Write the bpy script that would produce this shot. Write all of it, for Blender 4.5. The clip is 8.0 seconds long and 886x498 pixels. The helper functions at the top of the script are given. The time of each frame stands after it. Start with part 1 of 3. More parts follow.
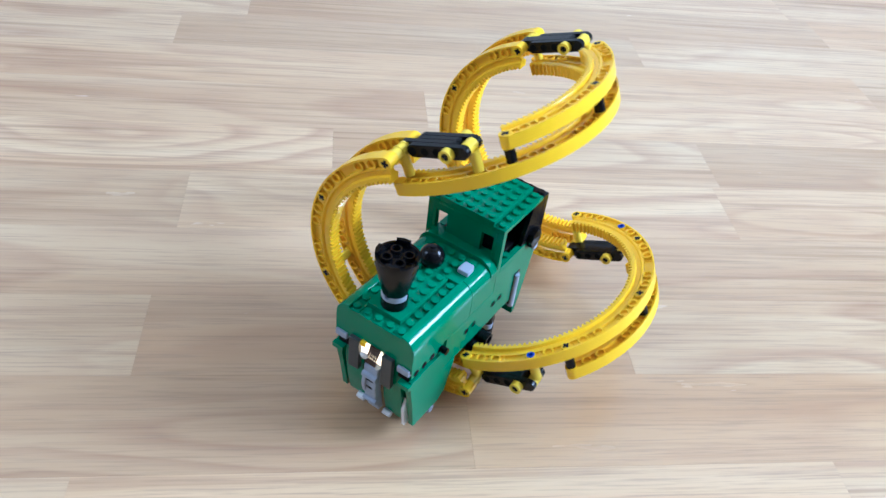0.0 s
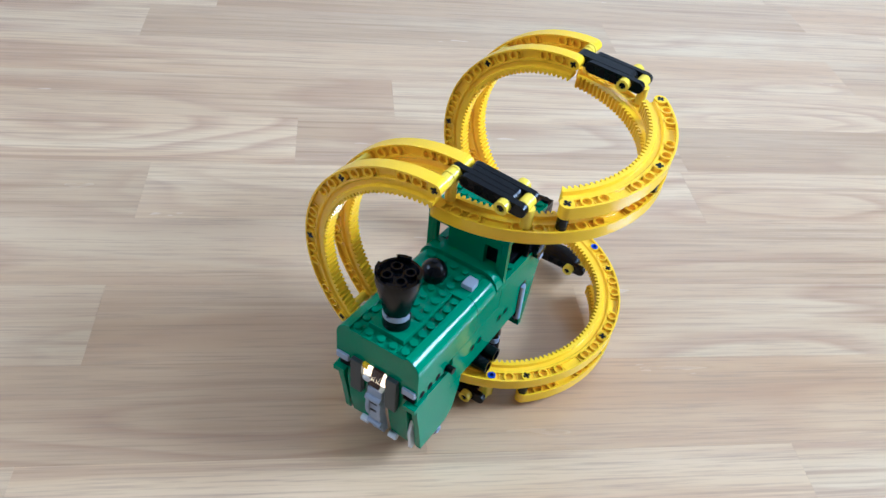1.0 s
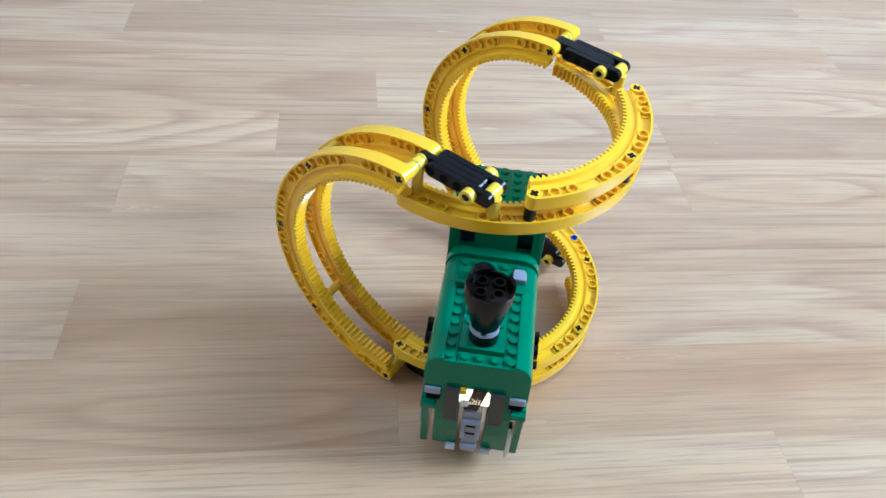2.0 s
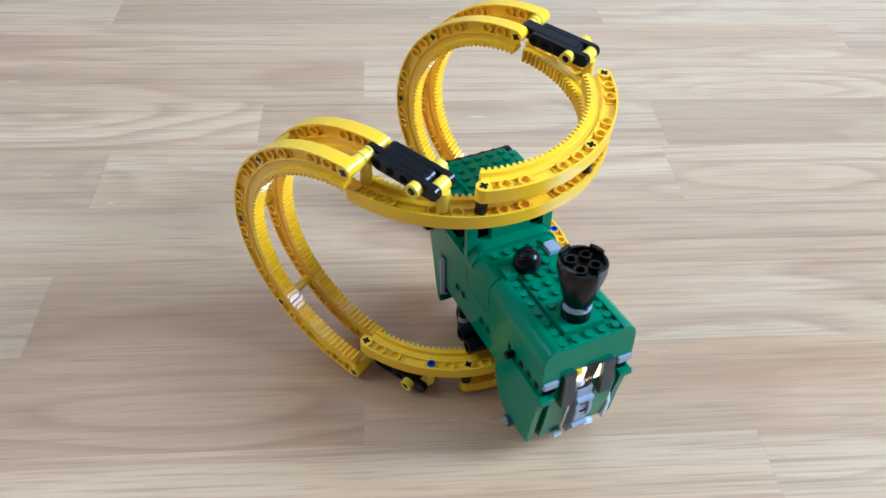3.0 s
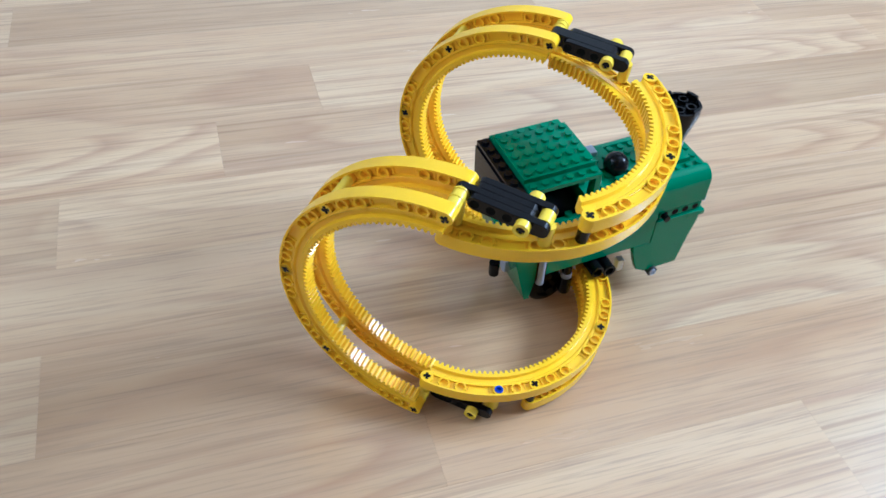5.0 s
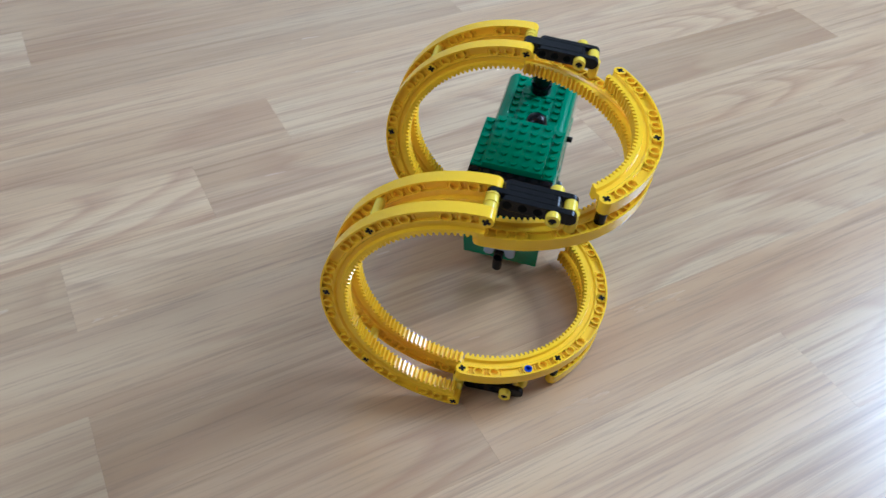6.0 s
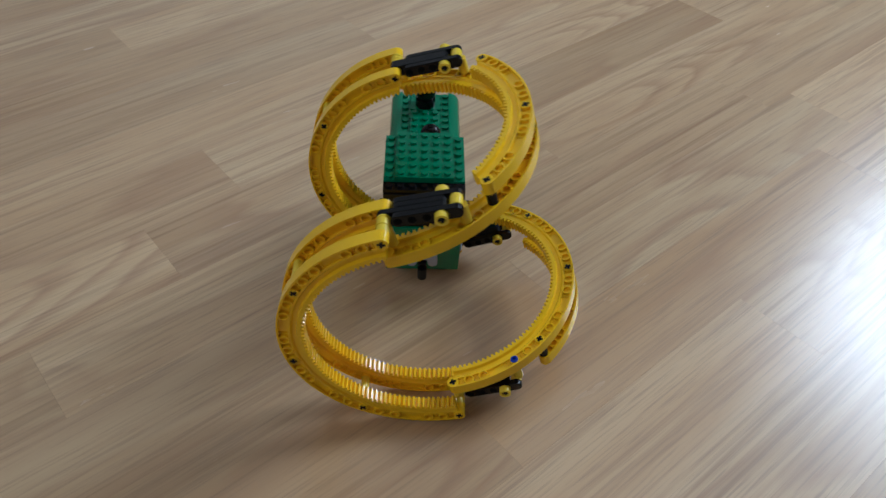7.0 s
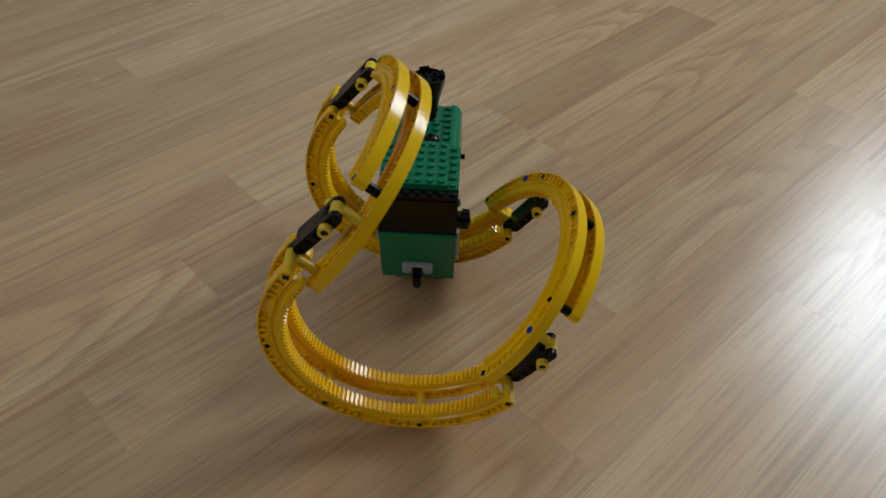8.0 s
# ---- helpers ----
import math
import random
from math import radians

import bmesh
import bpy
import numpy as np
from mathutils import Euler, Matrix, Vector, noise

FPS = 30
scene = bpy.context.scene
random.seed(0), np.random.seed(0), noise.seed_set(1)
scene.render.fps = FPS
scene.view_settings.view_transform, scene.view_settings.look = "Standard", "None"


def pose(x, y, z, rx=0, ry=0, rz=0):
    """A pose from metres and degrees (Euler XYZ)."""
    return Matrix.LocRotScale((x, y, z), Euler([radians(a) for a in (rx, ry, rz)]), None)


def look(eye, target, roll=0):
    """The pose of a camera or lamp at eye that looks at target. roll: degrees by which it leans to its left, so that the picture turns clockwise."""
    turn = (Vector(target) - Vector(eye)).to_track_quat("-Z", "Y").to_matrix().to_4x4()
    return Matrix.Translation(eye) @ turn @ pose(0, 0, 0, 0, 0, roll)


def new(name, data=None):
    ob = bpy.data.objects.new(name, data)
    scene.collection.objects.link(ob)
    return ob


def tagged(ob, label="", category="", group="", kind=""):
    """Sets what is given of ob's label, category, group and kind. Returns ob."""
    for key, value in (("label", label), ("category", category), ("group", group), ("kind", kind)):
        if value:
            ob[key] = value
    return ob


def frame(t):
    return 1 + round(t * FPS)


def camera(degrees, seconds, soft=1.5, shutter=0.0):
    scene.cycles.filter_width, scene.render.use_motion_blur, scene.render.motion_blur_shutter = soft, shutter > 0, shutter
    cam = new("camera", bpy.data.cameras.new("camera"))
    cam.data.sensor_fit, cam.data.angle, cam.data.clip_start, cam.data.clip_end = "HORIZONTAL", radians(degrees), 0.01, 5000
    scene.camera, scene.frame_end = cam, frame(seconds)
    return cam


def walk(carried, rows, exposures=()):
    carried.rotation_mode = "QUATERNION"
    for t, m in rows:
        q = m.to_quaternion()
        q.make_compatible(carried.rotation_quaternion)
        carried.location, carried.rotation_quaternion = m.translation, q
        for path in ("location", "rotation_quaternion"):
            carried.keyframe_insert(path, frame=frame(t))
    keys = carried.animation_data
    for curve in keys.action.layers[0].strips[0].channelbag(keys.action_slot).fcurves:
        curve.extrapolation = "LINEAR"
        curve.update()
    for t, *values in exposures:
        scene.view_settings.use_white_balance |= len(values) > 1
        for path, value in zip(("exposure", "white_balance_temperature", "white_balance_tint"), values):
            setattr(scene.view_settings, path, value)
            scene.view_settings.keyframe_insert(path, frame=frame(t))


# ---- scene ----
cam = camera(59.36, 8.0, soft=1.5, shutter=0.3)
PATH = [
    (0.0, pose(0.0005, 0.0002, 0.4217, 47.42, -6.04, 5.51)),
    (0.5, pose(0.0184, -0.0011, 0.4189, 47.69, -5.62, 5.35)),
    (1.0, pose(0.0350, 0.0011, 0.4154, 47.29, -5.32, 5.14)),
    (1.5, pose(0.0415, 0.0031, 0.4116, 47.18, -4.92, 4.78)),
    (3.0, pose(0.1003, 0.0226, 0.4040, 46.07, -2.09, 6.58)),
    (3.5, pose(0.1014, 0.0483, 0.4030, 44.20, -1.36, 6.49)),
    (4.0, pose(0.0697, 0.0610, 0.4028, 43.38, -3.31, 1.88)),
    (4.5, pose(0.0234, 0.0665, 0.4029, 43.86, -4.76, -2.22)),
    (6.0, pose(-0.0890, 0.0476, 0.4347, 45.06, -2.69, -17.53)),
    (6.5, pose(-0.1187, 0.0482, 0.4425, 47.41, -1.93, -24.19)),
    (7.0, pose(-0.1470, 0.0649, 0.4460, 46.65, -1.52, -29.29)),
    (7.5, pose(-0.1784, 0.0863, 0.4427, 48.12, -1.10, -33.06)),
    (8.0, pose(-0.1986, 0.0895, 0.4445, 47.95, -0.66, -33.11)),
]
TRACK = [
    (0.0, pose(0.0358, 0.4050, 0.0983, 2.47, -24.08, -27.36)),
    (0.1, pose(0.0416, 0.4000, 0.0985, 2.43, -19.79, -27.57)),
    (0.2, pose(0.0475, 0.3963, 0.0956, 2.55, -14.39, -28.05)),
    (0.3, pose(0.0526, 0.3922, 0.0944, 1.99, -9.82, -27.82)),
    (0.5, pose(0.0638, 0.3909, 0.0949, 2.56, -2.14, -28.64)),
    (1.0, pose(0.0698, 0.3888, 0.0956, 2.50, 1.47, -28.93)),
    (1.5, pose(0.0711, 0.3880, 0.0946, 2.37, 2.79, -29.22)),
    (3.0, pose(0.0718, 0.3888, 0.0944, 2.33, 2.90, -29.42)),
    (4.0, pose(0.0717, 0.3897, 0.0939, 2.37, 2.82, -29.48)),
    (6.0, pose(0.0707, 0.3896, 0.0941, 2.28, 2.92, -29.53)),
    (6.5, pose(0.0671, 0.3923, 0.0912, 2.72, 0.92, -29.71)),
    (7.0, pose(0.0431, 0.4042, 0.0940, 2.77, -16.29, -30.65)),
    (7.5, pose(0.0237, 0.4174, 0.0936, 3.68, -32.69, -35.39)),
    (8.0, pose(0.0058, 0.4265, 0.0983, 3.93, -49.74, -39.39)),
]
TRAIN = [
    (0.0, pose(0.0083, 0.3583, 0.0052, 1.12, -1.41, -119.45)),
    (0.5, pose(0.0274, 0.3480, 0.0045, 1.90, -0.30, -121.50)),
    (1.0, pose(0.0449, 0.3379, 0.0049, 1.93, -1.31, -118.54)),
    (1.5, pose(0.0637, 0.3332, 0.0050, 1.07, -2.11, -107.57)),
    (3.0, pose(0.1206, 0.3461, 0.0071, 0.40, -4.30, -58.62)),
    (3.5, pose(0.1343, 0.3674, 0.0059, 2.27, -3.68, -41.45)),
    (4.0, pose(0.1436, 0.3845, 0.0078, 0.24, -3.58, -24.55)),
    (4.5, pose(0.1470, 0.4042, 0.0085, -0.90, -3.40, -6.90)),
    (6.0, pose(0.1215, 0.4638, 0.0060, 1.10, -5.49, 57.08)),
    (6.5, pose(0.1049, 0.4728, 0.0077, -0.82, -3.92, 61.94)),
    (7.0, pose(0.0834, 0.4871, 0.0060, 0.60, -4.04, 61.10)),
    (7.5, pose(0.0684, 0.5030, 0.0048, 1.78, -5.52, 58.94)),
    (8.0, pose(0.0576, 0.5059, 0.0069, 1.31, -3.47, 54.17)),
]
# stops, white balance: the picture darkens and warms as the window comes into view
EXPOSURE = [(0.0, 0.06, 4900, 10), (1.5, -0.14, 5000, 10), (3.5, -0.15, 5040, 10), (4.5, -0.14, 5110, 10), (6.0, -0.56, 5100, 10), (6.5, -1.0, 5330, 10), (7.0, -1.32, 5850, 10), (8.0, -1.62, 6750, 10)]
walk(cam, PATH, EXPOSURE)

# ---- light ----
world = bpy.data.worlds.new("daylight")
scene.world = world
world.use_nodes = True
wn = world.node_tree
sky = wn.nodes.new("ShaderNodeTexSky")
sky.sky_type, sky.sun_disc = "NISHITA", False
sky.sun_elevation, sky.sun_rotation = radians(40), radians(200)
wn.links.new(sky.outputs[0], wn.nodes["Background"].inputs[0])
wn.nodes["Background"].inputs[1].default_value = 0.12

# the room: half extents and window
# Y0 is pulled in so that the added south wall cuts light
X0, X1, Y0, Y1, TOP = -1.9, 2.1, -0.55, 2.6, 2.45
WIN = (0.10, 1.17, 0.97, 1.98)     # window in the wall at X1: y0, y1, z0, z1
WIN2 = (-0.40, 0.70, 1.05, 2.3)    # window in the wall at X0


def area(name, m, sx, sy, power, colour):
    data = bpy.data.lights.new(name, "AREA")
    data.shape, data.size, data.size_y, data.energy, data.color = "RECTANGLE", sx, sy, power, colour
    lamp = new(name, data)
    lamp.matrix_world = m
    return lamp


yc, zc = (WIN[0] + WIN[1]) / 2, (WIN[2] + WIN[3]) / 2
area("window_daylight", look((X1 + 0.05, yc, zc), (X1 - 1, yc, zc)), WIN[1] - WIN[0] - 0.1, WIN[3] - WIN[2] - 0.1, 130, (0.77, 0.89, 1.0))
yc2 = (WIN2[0] + WIN2[1]) / 2
zc2 = (WIN2[2] + WIN2[3]) / 2
area("window_daylight", look((X0 - 0.05, yc2, zc2), (X0 + 1, yc2, zc2)), WIN2[1] - WIN2[0] - 0.1, WIN2[3] - WIN2[2] - 0.1, 27, (0.88, 0.95, 1.0))

# ---- materials ----
def material(name, colour, rough=0.4, metal=0.0, coat=0.0, grain_scale=400.0, vary=0.06, bump=0.0, bump_scale=900.0, spec=0.42):
    """Moulded plastic, paint or metal: slight two-scale change of tone and gloss."""
    m = bpy.data.materials.new(name)
    m.use_nodes = True
    nt, b = m.node_tree, m.node_tree.nodes["Principled BSDF"]
    b.inputs["Metallic"].default_value = metal
    b.inputs["Specular IOR Level"].default_value = spec
    b.inputs["Coat Weight"].default_value = coat
    b.inputs["Coat Roughness"].default_value = 0.12
    tc = nt.nodes.new("ShaderNodeTexCoord")
    n1 = nt.nodes.new("ShaderNodeTexNoise")
    n1.inputs["Scale"].default_value = 35
    n1.inputs["Detail"].default_value = 3
    nt.links.new(tc.outputs["Object"], n1.inputs["Vector"])
    hsv = nt.nodes.new("ShaderNodeHueSaturation")
    hsv.inputs["Color"].default_value = (*colour, 1)
    mp = nt.nodes.new("ShaderNodeMapRange")
    mp.inputs["To Min"].default_value, mp.inputs["To Max"].default_value = 1 - vary, 1 + vary
    nt.links.new(n1.outputs["Fac"], mp.inputs["Value"])
    nt.links.new(mp.outputs[0], hsv.inputs["Value"])
    nt.links.new(hsv.outputs[0], b.inputs["Base Color"])
    n2 = nt.nodes.new("ShaderNodeTexNoise")
    n2.inputs["Scale"].default_value = grain_scale
    nt.links.new(tc.outputs["Object"], n2.inputs["Vector"])
    mr = nt.nodes.new("ShaderNodeMapRange")
    mr.inputs["To Min"].default_value, mr.inputs["To Max"].default_value = max(0.02, rough - 0.06), rough + 0.08
    nt.links.new(n2.outputs["Fac"], mr.inputs["Value"])
    nt.links.new(mr.outputs[0], b.inputs["Roughness"])
    if bump:
        n3 = nt.nodes.new("ShaderNodeTexNoise")
        n3.inputs["Scale"].default_value = bump_scale
        nt.links.new(tc.outputs["Object"], n3.inputs["Vector"])
        bp = nt.nodes.new("ShaderNodeBump")
        bp.inputs["Strength"].default_value, bp.inputs["Distance"].default_value = bump, 0.0004
        nt.links.new(n3.outputs["Fac"], bp.inputs["Height"])
        nt.links.new(bp.outputs[0], b.inputs["Normal"])
    return m


def wood():
    """Laminate strip: long grain along local x, flame figure, pores, tone by strip."""
    m = bpy.data.materials.new("oak_laminate")
    m.use_nodes = True
    nt, b = m.node_tree, m.node_tree.nodes["Principled BSDF"]
    node, link = nt.nodes.new, nt.links.new
    tc, info = node("ShaderNodeTexCoord"), node("ShaderNodeObjectInfo")
    off = node("ShaderNodeVectorMath")
    off.operation = "SCALE"
    off.inputs[0].default_value = (37.0, 91.0, 13.0)
    link(info.outputs["Random"], off.inputs["Scale"])
    add = node("ShaderNodeVectorMath")
    link(tc.outputs["Object"], add.inputs[0])
    link(off.outputs[0], add.inputs[1])

    def stretched(sx, sy, detail, rough=0.6, dist=0.0):
        mp = node("ShaderNodeMapping")
        mp.inputs["Scale"].default_value = (sx, sy, 1)
        link(add.outputs[0], mp.inputs["Vector"])
        n = node("ShaderNodeTexNoise")
        n.inputs["Scale"].default_value, n.inputs["Detail"].default_value = 1, detail
        n.inputs["Roughness"].default_value, n.inputs["Distortion"].default_value = rough, dist
        link(mp.outputs[0], n.inputs["Vector"])
        return n

    def ramp(src, stops):
        r = node("ShaderNodeValToRGB")
        while len(r.color_ramp.elements) < len(stops):
            r.color_ramp.elements.new(0.5)
        for e, (p, c) in zip(r.color_ramp.elements, stops):
            e.position, e.color = p, (*c, 1)
        link(src, r.inputs[0])
        return r

    def mix(kind, fac, a, c):
        x = node("ShaderNodeMix")
        x.data_type, x.blend_type = "RGBA", kind
        if isinstance(fac, float):
            x.inputs["Factor"].default_value = fac
        else:
            link(fac, x.inputs["Factor"])
        link(a, x.inputs["A"])
        if isinstance(c, tuple):
            x.inputs["B"].default_value = (*c, 1)
        else:
            link(c, x.inputs["B"])
        return x.outputs["Result"]

    def maths(op, a, c):
        x = node("ShaderNodeMath")
        x.operation = op
        for k, v in enumerate((a, c)):
            if isinstance(v, float):
                x.inputs[k].default_value = v
            else:
                link(v, x.inputs[k])
        return x.outputs[0]

    # flame figure: rings of a drawn-out field, with a few eyes in it, broken up by the fibre
    field = stretched(1.1, 8.5, 3, 0.42, 0.3).outputs["Fac"]
    em = node("ShaderNodeMapping")
    em.inputs["Scale"].default_value = (1.7, 7.0, 1)
    link(add.outputs[0], em.inputs["Vector"])
    eye = node("ShaderNodeTexVoronoi")
    eye.inputs["Scale"].default_value = 1.0
    link(em.outputs[0], eye.inputs["Vector"])
    swell = ramp(eye.outputs["Distance"], [(0.0, (0.28, 0.28, 0.28)), (0.34, (0, 0, 0))])
    field = maths("ADD", field, swell.outputs[0])
    ring = maths("FRACT", maths("MULTIPLY", field, 9.5), 0.0)
    flame = ramp(ring, [(0.0, (0, 0, 0)), (0.4, (0.1, 0.1, 0.1)), (0.84, (0.9, 0.9, 0.9)), (1.0, (0, 0, 0))])
    fibre = stretched(6.0, 300.0, 4, 0.62)
    broken = ramp(fibre.outputs["Fac"], [(0.34, (0.5, 0.5, 0.5)), (0.6, (1, 1, 1))])
    strength = ramp(stretched(1.3, 7.0, 2).outputs["Fac"], [(0.36, (0.1, 0.1, 0.1)), (0.6, (0.58, 0.58, 0.58))])
    base = ramp(stretched(2.2, 20.0, 4, 0.55, 0.4).outputs["Fac"], [(0.32, (0.54, 0.340, 0.181)), (0.5, (0.605, 0.403, 0.225)), (0.7, (0.64, 0.448, 0.261))])
    col = mix("MULTIPLY", 1.0, base.outputs[0], info.outputs["Color"])
    fig = maths("MULTIPLY", maths("MULTIPLY", flame.outputs[0], strength.outputs[0]), broken.outputs[0])
    col = mix("MIX", fig, col, (0.335, 0.165, 0.092))
    # straight brown fibres, strong on some stretches only
    where = ramp(stretched(2.0, 16.0, 2).outputs["Fac"], [(0.38, (0.15, 0.15, 0.15)), (0.62, (1, 1, 1))])
    streak = ramp(stretched(2.2, 150.0, 4, 0.62, 0.15).outputs["Fac"], [(0.5, (0, 0, 0)), (0.68, (0.72, 0.72, 0.72))])
    col = mix("MIX", maths("MULTIPLY", streak.outputs[0], where.outputs[0]), col, (0.335, 0.195, 0.105))
    pore = stretched(17.0, 560.0, 3, 0.6)
    pores = ramp(pore.outputs["Fac"], [(0.5, (0, 0, 0)), (0.72, (0.5, 0.5, 0.5))])
    col = mix("MIX", pores.outputs[0], col, (0.31, 0.2, 0.125))
    link(col, b.inputs["Base Color"])
    gl = node("ShaderNodeMapRange")
    gl.inputs["To Min"].default_value, gl.inputs["To Max"].default_value = 0.245, 0.285
    link(stretched(9.0, 60.0, 3).outputs["Fac"], gl.inputs["Value"])
    link(gl.outputs[0], b.inputs["Roughness"])
    bp = node("ShaderNodeBump")
    bp.inputs["Strength"].default_value, bp.inputs["Distance"].default_value = 0.05, 0.0003
    b.inputs["Specular IOR Level"].default_value = 0.78
    link(pore.outputs["Fac"], bp.inputs["Height"])
    link(bp.outputs[0], b.inputs["Normal"])
    return m


def glow(name, colour, strength):
    m = bpy.data.materials.new(name)
    m.use_nodes = True
    b = m.node_tree.nodes["Principled BSDF"]
    b.inputs["Base Color"].default_value = (*colour, 1)
    b.inputs["Emission Color"].default_value = (*colour, 1)
    b.inputs["Emission Strength"].default_value = strength
    return m


def glass():
    m = bpy.data.materials.new("window_glass")
    m.use_nodes = True
    b = m.node_tree.nodes["Principled BSDF"]
    b.inputs["Transmission Weight"].default_value = 1
    b.inputs["Roughness"].default_value = 0.02
    b.inputs["IOR"].default_value = 1.45
    return m


OAK = wood()
YELLOW = material("yellow_plastic", (1.0, 0.60, 0.008), 0.15, vary=0.03, spec=0.4)
YELLOW_AXLE = material("pale_yellow_plastic", (0.88, 0.63, 0.04), 0.22, vary=0.04)
GREEN = material("green_plastic", (0.001, 0.19, 0.088), 0.15, vary=0.07, spec=0.33)
BLACK = material("black_plastic", (0.0045, 0.0045, 0.0055), 0.2, vary=0.15, spec=0.22)
# matte black painted in for the shade inside holes, recesses and gaps
HOLE_SHADE = material("hole_shade_black", (0.004, 0.004, 0.004), 0.85, vary=0.1, spec=0.1)
DARK = material("dark_grey_plastic", (0.045, 0.05, 0.05), 0.35, vary=0.1)
GREY = material("light_bluish_grey_plastic", (0.33, 0.37, 0.45), 0.3, vary=0.06)
WHITE = material("white_plastic", (0.72, 0.73, 0.74), 0.3, vary=0.05)
BLUE = material("blue_plastic", (0.008, 0.05, 0.42), 0.3)
BROWN = material("brown_cable", (0.045, 0.018, 0.012), 0.45)
PAINT = material("white_wall_paint", (0.58, 0.57, 0.55), 0.85, vary=0.02, bump=0.15, bump_scale=500)
# dark tone of the added south wall, to hold back bounced light
DIM_TAUPE = material("dimming_wall_taupe", (0.10, 0.085, 0.07), 0.85, vary=0.02, bump=0.15, bump_scale=500)
TRIM = material("white_gloss_paint", (0.8, 0.8, 0.79), 0.4, vary=0.02)
GLASS = glass()
LAMP = glow("warm_lamp", (1.0, 0.72, 0.4), 3.2)


# ---- mesh helpers (millimetres) ----
def part(name, bm, mat, parent=None, label="", bevel=0.0, smooth=False):
    """Links a bmesh, drawn in millimetres, as one mesh object."""
    me = bpy.data.meshes.new(name)
    bmesh.ops.scale(bm, vec=(0.001, 0.001, 0.001), verts=bm.verts)
    bmesh.ops.recalc_face_normals(bm, faces=bm.faces)
    if smooth:
        for f in bm.faces:
            f.smooth = True
    bm.to_mesh(me)
    bm.free()
    me.materials.append(mat)
    if smooth:
        me.set_sharp_from_angle(angle=radians(38))
    ob = new(name, me)
    ob.parent = parent
    if bevel:
        mod = ob.modifiers.new("edges", "BEVEL")
        mod.width, mod.segments, mod.limit_method, mod.angle_limit = bevel * 0.001, 2, "ANGLE", radians(40)
        mod.harden_normals = False
    if label:
        tagged(ob, label)
    return ob


def box(bm, x0, x1, y0, y1, z0, z1):
    v = [bm.verts.new((x, y, z)) for x in (x0, x1) for y in (y0, y1) for z in (z0, z1)]
    for f in ((0, 1, 3, 2), (4, 6, 7, 5), (0, 4, 5, 1), (2, 3, 7, 6), (0, 2, 6, 4), (1, 5, 7, 3)):
        bm.faces.new([v[i] for i in f])
    return bm


def prism(bm, pts, axis, a, b):
    """Extrudes a polygon along axis from a to b; pts are the other two coordinates in order."""
    def at(p, w):
        return {"x": (w, p[0], p[1]), "y": (p[0], w, p[1]), "z": (p[0], p[1], w)}[axis]
    lo = [bm.verts.new(at(p, a)) for p in pts]
    hi = [bm.verts.new(at(p, b)) for p in pts]
    n = len(pts)
    bm.faces.new(lo)
    bm.faces.new(hi[::-1])
    for i in range(n):
        bm.faces.new((lo[i], lo[(i + 1) % n], hi[(i + 1) % n], hi[i]))
    return bm


def circle(r, n=16, cx=0.0, cy=0.0, turn=0.0):
    return [(cx + r * math.cos(turn + 2 * math.pi * i / n), cy + r * math.sin(turn + 2 * math.pi * i / n)) for i in range(n)]


def cyl(bm, axis, c, r, a, b, n=16):
    """A round bar along axis from a to b; c: the other two coordinates of its middle."""
    return prism(bm, circle(r, n, c[0], c[1]), axis, a, b)


def lathe(bm, profile, cx=0.0, cy=0.0, n=28, closed=True):
    """Turns (radius, z) pairs round the upright line through cx, cy; the profile is a closed loop off the axis."""
    rings = []
    for i in range(n):
        c, s = math.cos(2 * math.pi * i / n), math.sin(2 * math.pi * i / n)
        rings.append([bm.verts.new((cx + r * c, cy + r * s, z)) for r, z in profile])
    m = len(profile)
    for i in range(n):
        a, b = rings[i], rings[(i + 1) % n]
        for j in range(m if closed else m - 1):
            bm.faces.new((a[j], b[j], b[(j + 1) % m], a[(j + 1) % m]))
    return bm


def tube(bm, axis, c, r, hole, a, b, n=16, deep=2.0):
    """A bar with a blind bore at both ends."""
    d = min(deep, (b - a) * 0.45)
    ring = [(0.001, a + d), (hole, a + d), (hole, a), (r, a), (r, b), (hole, b), (hole, b - d), (0.001, b - d)]
    t = bmesh.new()
    lathe(t, ring, n=n, closed=False)
    turn = {"z": Matrix(), "x": Matrix(((0, 0, 1), (0, 1, 0), (-1, 0, 0))).to_4x4(), "y": Matrix(((1, 0, 0), (0, 0, 1), (0, -1, 0))).to_4x4()}[axis]
    at = {"z": (c[0], c[1], 0), "x": (0, c[0], c[1]), "y": (c[0], 0, c[1])}[axis]
    bmesh.ops.transform(t, matrix=Matrix.Translation(at) @ turn, verts=t.verts)
    tmp = bpy.data.meshes.new("tmp")
    t.to_mesh(tmp)
    t.free()
    bm.from_mesh(tmp)
    bpy.data.meshes.remove(tmp)
    return bm


def studs(bm, spots, z):
    for x, y in spots:
        cyl(bm, "z", (x, y), 2.4, z - 0.2, z + 1.7, 14)
    return bm


def thing(name, label, category, group="", kind=""):
    return tagged(new(name), label, category, group, kind)


# ---- room ----
ANGLE = 10.5    # way of the floor strips, degrees from x
ROW = 73.0      # width of a strip, mm
floor = thing("floor", "light oak laminate floor of narrow strips, satin finish", "floor", kind="structure")
bm = box(bmesh.new(), X0 * 1000 - 120, X1 * 1000 + 120, Y0 * 1000 - 120, Y1 * 1000 + 120, -40, -8)
part("subfloor", bm, DARK, floor)


